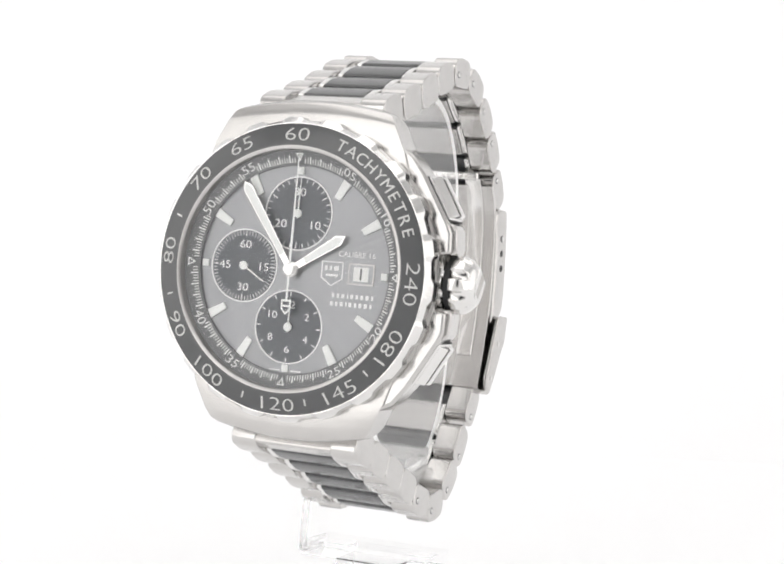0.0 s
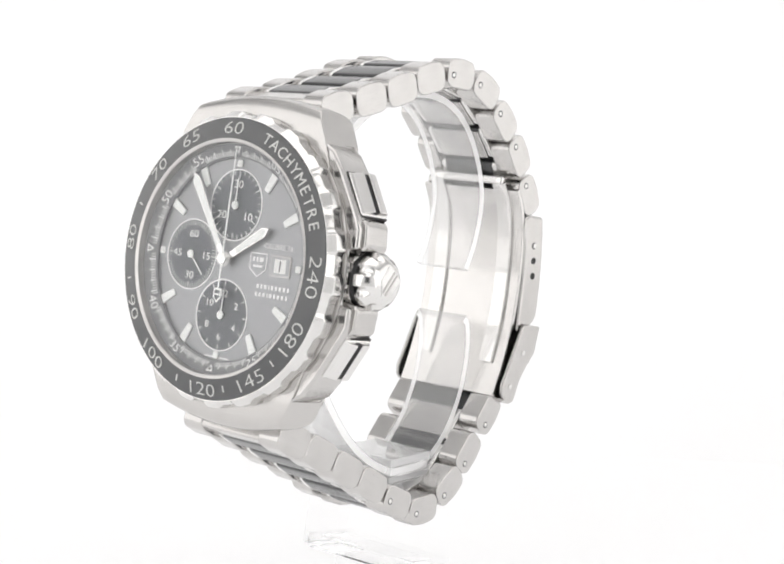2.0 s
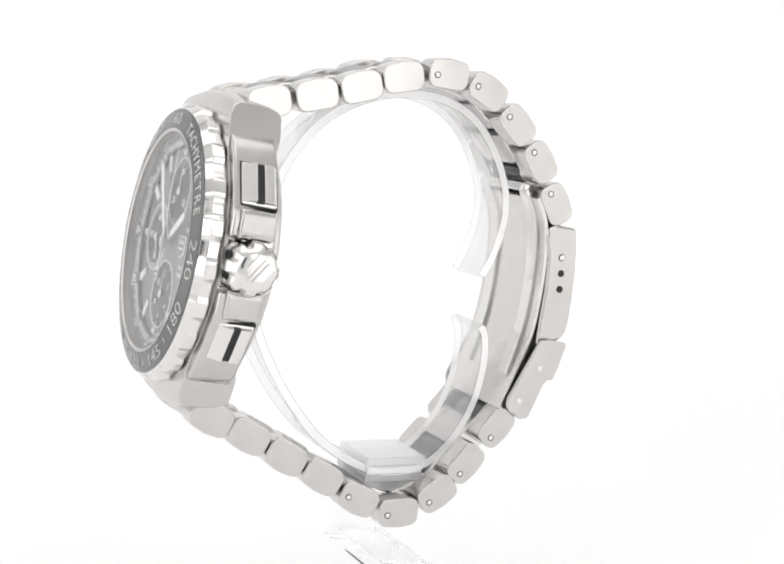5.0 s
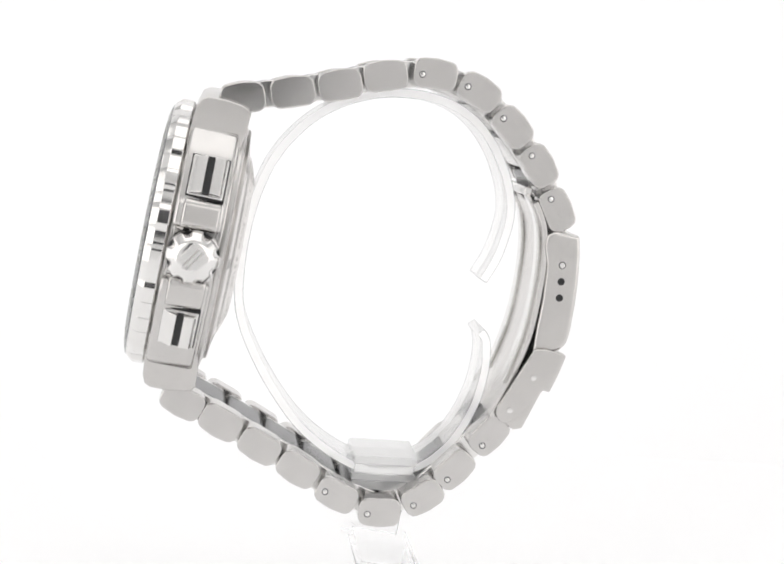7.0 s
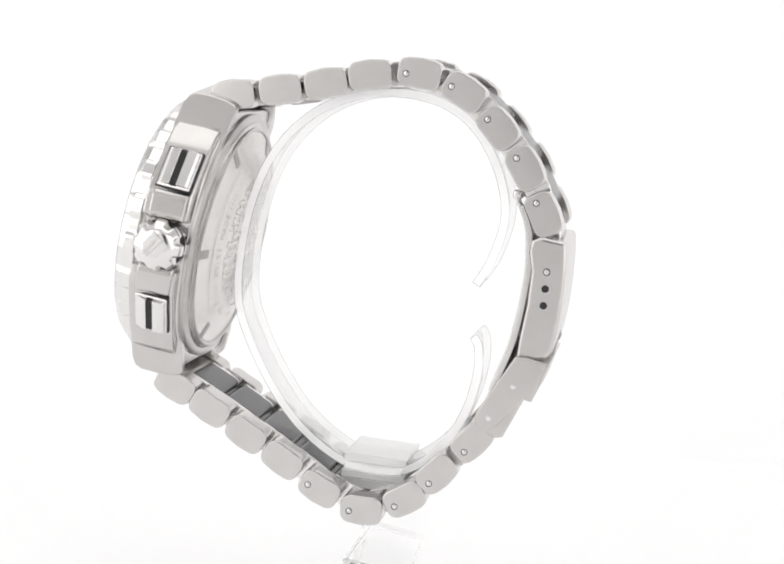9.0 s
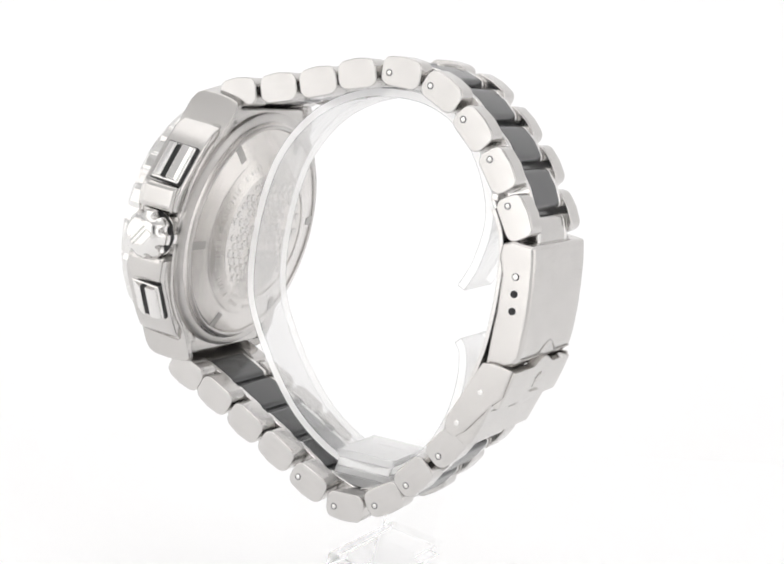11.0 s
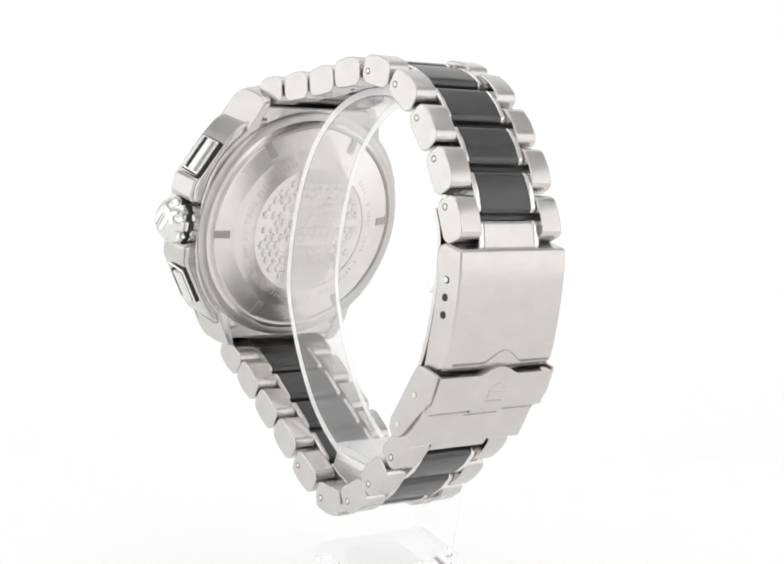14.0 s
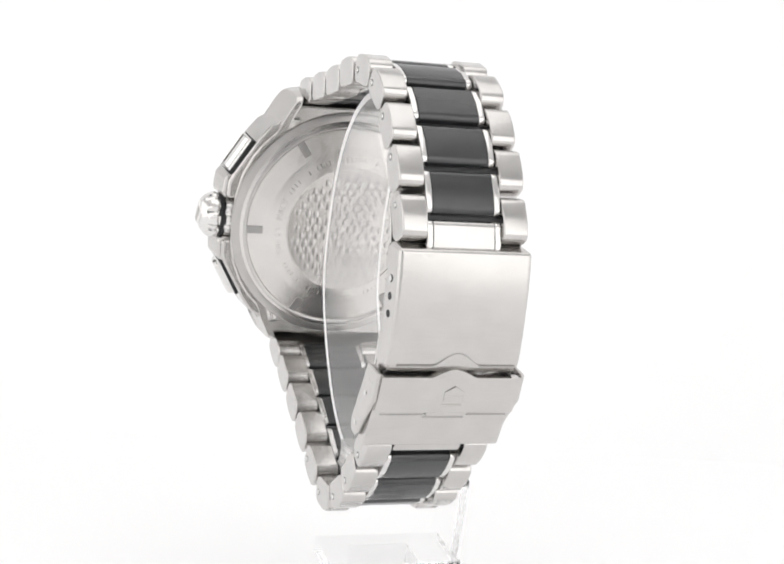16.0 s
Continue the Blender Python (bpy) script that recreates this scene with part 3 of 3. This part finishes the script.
# ---- the bracelet: centres of the outer pieces from the case over the top, round the back and up from below ----
TOP = [(29.0, -10.4), (32.07, -19.32), (35.25, -27.82), (38.73, -35.92), (41.1, -45.18), (39.6, -54.22), (34.47, -62.07), (28.24, -68.83), (20.64, -74.26)]
LOW = [(-25.88, -71.11), (-33.99, -65.87), (-40.72, -60.82), (-45.18, -52.93), (-43.24, -43.82), (-39.5, -35.22), (-36.28, -26.9), (-33.01, -18.56), (-30.31, -10.6)]


def drift(y, z):
    """The bracelet hangs a little askew on the stand."""
    back = max(0.0, min(1.0, -z / 75))
    return -0.9 * back - 0.8 * back * max(0.0, -y / 30)


def link_pose(y, z, dy, dz):
    d = Vector((0, dy, dz)).normalized()
    m = Matrix.Identity(4)
    m.col[1][:3] = d
    m.col[2][:3] = Vector((1, 0, 0)).cross(d)
    m.col[3][:3] = (drift(y, z), y, z)
    return m


def rounded(length, high, r, crown_up=0.25):
    """Side outline of a link: a rounded oblong with a slightly arched top."""
    pts = []
    for cx, cy, a0 in ((length / 2 - r, high / 2 - r, 0), (-length / 2 + r, high / 2 - r, 90), (-length / 2 + r, -high / 2 + r, 180), (length / 2 - r, -high / 2 + r, 270)):
        for k in range(5):
            a = radians(a0 + 22.5 * k)
            pts.append((cx + r * math.cos(a), cy + r * math.sin(a)))
    pts.insert(5, (0, high / 2 + crown_up))
    return pts


def bracelet():
    side = rounded(8.5, 5.7, 1.9)
    outer = finish(prism(side, -2.45, 2.45, "x", 0.3, 2), "outer_piece")
    mid = rounded(8.3, 4.9, 1.3, 0.3)
    rail = finish(prism(mid, -0.62, 0.62, "x", 0.25, 2), "rail")
    block = finish(prism(mid, -5.95, 5.95, "x", 0.12, 1), "ceramic_insert")
    plain = finish(prism(mid, -5.95, 5.95, "x", 0.12, 1), "centre_piece")
    backing = finish(box(-5.9, 5.9, -3.5, 3.5, -2.6, -2.0, 0.15), "backing")
    core = finish(box(-11.5, 11.5, -3.6, 3.6, -1.3, 0.6, 0.3), "link")
    end = finish(box(-11.5, 11.5, -3.9, 3.9, -2.3, 2.2, 0.5), "link")
    pin = finish(lathe([(0, -0.3), (0.48, -0.3), (0.48, 0.04), (0.38, 0.12), (0, 0.12)], 16), "pin")
    # black ring stands in for the shade round the pin
    ring = finish(lathe([(0.48, -0.3), (0.66, -0.3), (0.66, 0.03), (0.48, 0.03)], 16, True), "pin_gap")
    for run, low in ((TOP, False), (LOW, True)):
        n = len(run)
        for i, (y, z) in enumerate(run):
            a, b = run[max(0, i - 1)], run[min(n - 1, i + 1)]
            m = link_pose(y, z, b[0] - a[0], b[1] - a[1])
            last = i == 0 if not low else i == n - 1
            # core in black ceramic, which also puts the deep joints' shade into colour
            ob = part("link", end if last else core, BRUSHED if last else CERAMIC, watch, "brushed steel end link" if last else "bracelet link of brushed steel with a black ceramic centre", m)
            for s in (1, -1):
                part("outer_piece", outer, BRUSHED_LONG, ob, "", Matrix.Translation((9.75 * s, 0, 0)))
                if (not low and i > 3) or (low and i < 5):
                    q = Matrix.Translation((12.2 * s, 2.4 if low else -2.5, 0.45 if low else -0.4)) @ Matrix.Rotation(radians(90 * s), 4, "Y")
                    part("link_pin", pin, POLISHED, ob, "", q)
                    part("pin_gap", ring, RUBBER_AND_GAPS, ob, "", q)
            # the centre sits half a step on, over the joint
            nxt = None
            if not low:
                nxt = run[i + 1] if i + 1 < n else (12.6, -76.6)
            elif i + 1 < n:
                nxt = run[i + 1]
            if nxt:
                c = link_pose((y + nxt[0]) / 2, (z + nxt[1]) / 2, nxt[0] - y, nxt[1] - z)
                rel = m.inverted() @ c
                steel = not low and i == n - 1
                part("centre_piece" if steel else "ceramic_insert", plain if steel else block, BRUSHED_LONG if steel else CERAMIC, ob, "plain steel centre" if steel else "black ceramic centre", rel)
                if (not low and 4 <= i <= 6) or (low and i == 0):
                    part("backing", backing, BRUSHED_LONG, ob, "steel backing of the ceramic", rel)
                for s in (1, -1):
                    part("rail", rail, POLISHED, ob, "", rel @ Matrix.Translation((6.6 * s, 0, 0)))


def clasp():
    c = -0.95
    out = [(16.6, -79.8), (12.5, -80.75), (8.0, -81.45), (3.0, -81.95), (-2.0, -82.15), (-4.6, -82.0), (-6.0, -81.2), (-7.2, -79.4), (-8.6, -78.1), (-8.2, -75.6), (-2.5, -75.3), (3.0, -75.2), (9.8, -74.5), (13.2, -73.2), (15.6, -73.2), (16.6, -75.0)]
    cover = part("clasp_cover", prism(out, c - 12.95, c + 12.85, "x", 0.9, 4), BRUSHED, watch, "brushed steel folding clasp cover")
    # flat black discs stand in for the shade inside the holes
    hole = finish(lathe([(0, -0.3), (0.72, -0.3), (0.72, 0.03), (0, 0.03)], 16), "adjust_hole")
    pin = finish(lathe([(0, -0.3), (0.6, -0.3), (0.55, 0.12), (0, 0.18)], 16), "spring_pin")
    for i, (y, z) in enumerate(((10.3, -77.5), (7.1, -78.0), (3.9, -78.4))):
        for s in (1, -1):
            q = Matrix.Translation((c + 12.9 * s, y, z)) @ Matrix.Rotation(radians(90 * s), 4, "Y")
            part("adjust_hole", hole, RUBBER_AND_GAPS, cover, "black disc for the shade in an adjustment hole", q)
            if i == 0:
                part("spring_pin", pin, POLISHED, cover, "", q @ Matrix.Translation((0, 0, 0.05)))
    # a wavy groove across the cover, its shade drawn as a dark strip
    def wave(x):
        return 2.6 * max(0.0, math.cos(min(1.0, abs(x) / 4.6) * math.pi / 2)) ** 1.3
    bm = None
    for i in range(44):
        x0, x1 = -11.6 + 23.2 * i / 44, -11.6 + 23.2 * (i + 1) / 44
        y0, y1 = -4.9 + wave(x0), -4.9 + wave(x1)
        z = -82.0 - 0.03 * (y0 + 4.9)
        bm = prism([(c - 0.5 + x0, y0), (c - 0.5 + x1, y1), (c - 0.5 + x1, y1 + 0.22), (c - 0.5 + x0, y0 + 0.22)], z - 0.14, z + 0.4, "z", bm=bm)
    part("groove", bm, SHADED_STEEL, cover, "fine wavy groove drawn as a dark shade strip")
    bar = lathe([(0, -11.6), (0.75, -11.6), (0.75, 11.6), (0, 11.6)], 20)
    part("spring_bar", bar, SHADED_STEEL, cover, "steel spring bar", Matrix.Translation((c, 15.9, -76.3)) @ Matrix.Rotation(radians(90), 4, "Y"))
    # flip lock
    ear = [(-6.8, -75.6), (-6.4, -77.8), (-6.6, -81.7), (-12.4, -80.9), (-14.2, -79.3), (-20.9, -75.1), (-22.3, -73.6), (-22.2, -72.0), (-21.2, -71.0), (-19.4, -70.8), (-17.0, -71.8)]
    lock = part("flip_lock", flip_plate(c - 0.2, wave), BRUSHED, watch, "brushed steel safety flip lock with a wavy edge")
    for s in (1, -1):
        q = c - 0.2 + 13.6 * s
        e = part("ear", prism(ear, min(q, q + 0.9 * s), max(q, q + 0.9 * s), "x", 0.3, 2), BRUSHED, lock)
        for y, z in ((-12.4, -76.6), (-19.6, -73.4)):
            part("rivet", pin, POLISHED, e, "", Matrix.Translation((q + 0.9 * s, y, z)) @ Matrix.Rotation(radians(90 * s), 4, "Y"))
    lower = [(-13.8, -79.3), (-18.0, -78.2), (-22.9, -76.8), (-23.5, -75.2), (-22.6, -73.4), (-18, -75.0), (-13.6, -76.3)]
    part("lower_plate", prism(lower, c - 0.2 - 13.57, c - 0.2 + 13.57, "x", 0.3, 3), BRUSHED, lock, "brushed lower plate of the clasp")
    tongue = [(-22.3, -76.0), (-25.2, -74.6), (-25.4, -73.8), (-24.6, -72.4), (-22.0, -73.6)]
    part("plate_tongue", prism(tongue, c - 0.3 - 6.8, c - 0.3 + 6.8, "x", 0.3, 2), BRUSHED, lock)
    # dark strip painted for the shade in the gap below the lock
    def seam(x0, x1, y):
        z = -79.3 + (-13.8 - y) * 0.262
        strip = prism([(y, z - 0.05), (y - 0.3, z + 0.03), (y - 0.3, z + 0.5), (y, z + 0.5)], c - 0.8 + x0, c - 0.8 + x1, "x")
        part("seam", strip, SHADED_STEEL, lock, "dark strip for the shade under the flip lock")
    seam(-12.6, -4.1, -15.65)
    seam(4.1, 12.6, -15.65)
    seam(-4.1, 4.1, -16.3)
    part("latch_tab", prism([(-14.4, -80.4), (-15.6, -79.95), (-15.8, -78.6), (-14.2, -78.8)], -4.0, 4.0, "x", 0.15, 2), BRUSHED, lock, "", Matrix.Translation((c - 0.8, 0, 0)))
    tilt = Matrix.Translation((c - 1.1, -11.0, -81.58)) @ Matrix.Rotation(radians(180 - 11.6), 4, "X")
    part("emblem", prism([(-1.9, 1.0), (1.9, 1.0), (1.9, -1.0), (0, -2.2), (-1.9, -1.0)], -0.3, 0.04, "z", 0.03, 1), BRUSHED, lock, "plain shield", tilt)
    for y in (1.9, -0.2):
        part("emblem_line", box(-2.0, 2.0, y - 0.06, y + 0.06, -0.2, 0.1), SATIN, lock, "", tilt)
    # blades folded inside
    wide = smooth_path([(21.2, -69.8), (16.5, -72.6), (8.5, -74.2), (-3.8, -74.5), (-14.0, -72.9), (-22.0, -70.6)])
    part("blade", band(wide, c - 12.4, c + 12.4, 0.9, bevel=0.15), BLADE, watch, "polished folding blade of the clasp")
    thin = smooth_path([(22.4, -68.3), (17.3, -71.5), (8.5, -73.45), (-3.8, -73.75), (-15.3, -71.95)])
    for s in (1, -1):
        part("blade_rail", band(thin, c + 8.2 * s - 1.7, c + 8.2 * s + 1.7, 0.7, bevel=0.2), POLISHED, watch, "polished side rail of the folding blade")
    hinge = prism([(-0.9, -0.9), (0.9, -0.9), (0.9, 0.9), (-0.9, 0.9)], c - 9.5, c + 9.5, "x", 0.5, 3)
    part("hinge", hinge, POLISHED, watch, "polished hinge barrel of the clasp", Matrix.Translation((0, 22.9, -68.4)))


def flip_plate(c, wave):
    """The lock's face: a bent plate with a raised wave in its upper edge."""
    bm = bmesh.new()
    n = 40
    rows = []
    for i in range(n + 1):
        x = -13.7 + 27.4 * i / n
        top = -7.0 + 0.6 * wave(x + 0.3)
        line = [(top, -82.25), (-10.8, -81.58), (-14.7, -80.6), (-14.7, -79.2), (-10.5, -79.5), (top, -80.3)]
        rows.append([bm.verts.new((c + x, y, z)) for y, z in line])
    for a, b in zip(rows, rows[1:]):
        for k in range(6):
            j = (k + 1) % 6
            bm.faces.new((a[k], a[j], b[j], b[k]))
    bm.faces.new(rows[0])
    bm.faces.new(rows[-1][::-1])
    bmesh.ops.recalc_face_normals(bm, faces=bm.faces)
    edges = [e for e in bm.edges if e.calc_face_angle(0) > radians(40)]
    bmesh.ops.bevel(bm, geom=edges, offset=0.18, segments=2, affect="EDGES", profile=0.5, clamp_overlap=True)
    return bm


case()
pusher(1)
pusher(-1)
crown()
bezel()
SECONDS = dial()
case_back()
bracelet()
clasp()

# ---- the stand ----
stand = tagged(new("watch_stand"), "clear acrylic display stand with an open wrist-shaped loop", "stand")


def build_stand():
    c, w = -1.6, 6.3
    ring = smooth_path([(3.4, -64.2), (9.5, -66.2), (18.5, -66.6), (27.0, -62.8), (33.6, -56.5), (36.6, -48.5), (36.0, -38.6), (32.6, -30.2), (27.0, -23.6), (19.0, -18.8), (9.5, -16.6), (-1.5, -16.4), (-12.0, -18.2), (-20.5, -23.2), (-28.0, -29.6), (-33.6, -36.2), (-37.6, -44.5), (-38.6, -52.0), (-36.2, -59.5), (-30.0, -65.0), (-22.0, -68.0), (-14.0, -68.6), (-8.5, -67.6), (-6.6, -66.0)], 5)
    loop = part("loop", band(ring, c - w, c + w, 1.9, bevel=0.26), ACRYLIC, stand, "clear acrylic loop with frosted sawn edges, whitened for piped light")
    loop.data.materials.append(FROST)
    loop.data.materials.append(RIM)
    for face in loop.data.polygons:
        y, z = face.center.y / S, face.center.z / S
        tip = any(math.hypot(y - a, z - b) < 0.45 for a, b in (ring[0], ring[-1]))
        side = abs(face.normal.x)
        face.material_index = 1 if side > 0.97 else 2 if side > 0.15 or tip else 0
    tilt = lambda n: -0.13 * (n + 52.0)
    def layer(top, low, n0, n1, sag=0.0):
        a = [(top + tilt(n0), n0), (top + tilt(n1), n1)]
        b = [(low + tilt(n) - sag * (1 - ((n - (n0 + n1) / 2) / ((n1 - n0) / 2)) ** 2), n) for n in (n1 + (n0 - n1) * k / 6 for k in range(7))]
        return a + b
    for top, low, n0, n1, sag in ((-35.2, -36.9, -59.1, -46.4, 0), (-36.95, -38.7, -58.7, -46.8, 0), (-38.75, -40.2, -59.3, -46.6, 0), (-40.25, -40.7, -59.0, -46.9, 1.5)):
        part("saddle_layer", prism(layer(top, low, n0, n1, sag), c - w - 1.2, c + w + 1.2, "x", 0.2, 2), SADDLE, stand, "clear acrylic saddle under the loop")
    part("upright", box(-17.5, -15.9, -57.8, -38.4, -62.0, -50.0, 0.2), FOOT, stand, "clear acrylic upright")
    part("upright_arm", box(-17.5, c - w - 1.0, -40.3, -38.4, -61.0, -48.0, 0.2), FOOT, stand, "clear acrylic arm")
    part("foot_plate", box(-17.5, 10.5, -58.9, -55.7, -64.0, -51.6, 0.25), FOOT, stand, "clear acrylic foot plate")
    part("stem", box(-10.0, 3.0, -84.2, -58.7, -63.4, -52.2, 0.25), FOOT, stand, "clear acrylic stem")


build_stand()
for ob in stand.children_recursive:
    ob.visible_shadow = False

HOME = Matrix(((0.118501, 0.159951, -0.979986, -46.328 * S), (-0.992383, 0.052542, -0.111424, -5.525 * S), (0.033668, 0.985726, 0.164959, 5.745 * S), (0, 0, 0, 1)))
TURNS = [(0.0, 61.14), (0.5, 56.93), (1.0, 52.52), (1.5, 48.23), (2.0, 43.84), (2.5, 39.53), (3.0, 35.18), (3.5, 30.82), (4.0, 26.34), (6.5, 4.33), (7.0, 0.0), (7.5, -4.24), (8.0, -8.58), (8.5, -13.0), (9.0, -17.38), (11.5, -38.65), (12.0, -42.84), (12.5, -47.05), (13.0, -51.26), (13.5, -55.5), (14.0, -59.74), (14.5, -63.97), (15.0, -68.25), (15.5, -72.53), (16.0, -76.84)]


def motions():
    """The turntable turns watch and stand together; the small seconds hand runs."""
    rows = [(t, Matrix.Rotation(radians(a), 4, "Z") @ HOME) for t, a in TURNS]
    walk(watch, rows)
    walk(stand, rows)
    walk(SECONDS, [(t, scaled(Matrix.Translation((-9.55, 0, 0.3)) @ Matrix.Rotation(radians(-122 - 6 * t), 4, "Z"))) for t in (0.0, 4.0, 8.0, 12.0, 16.0)])


motions()
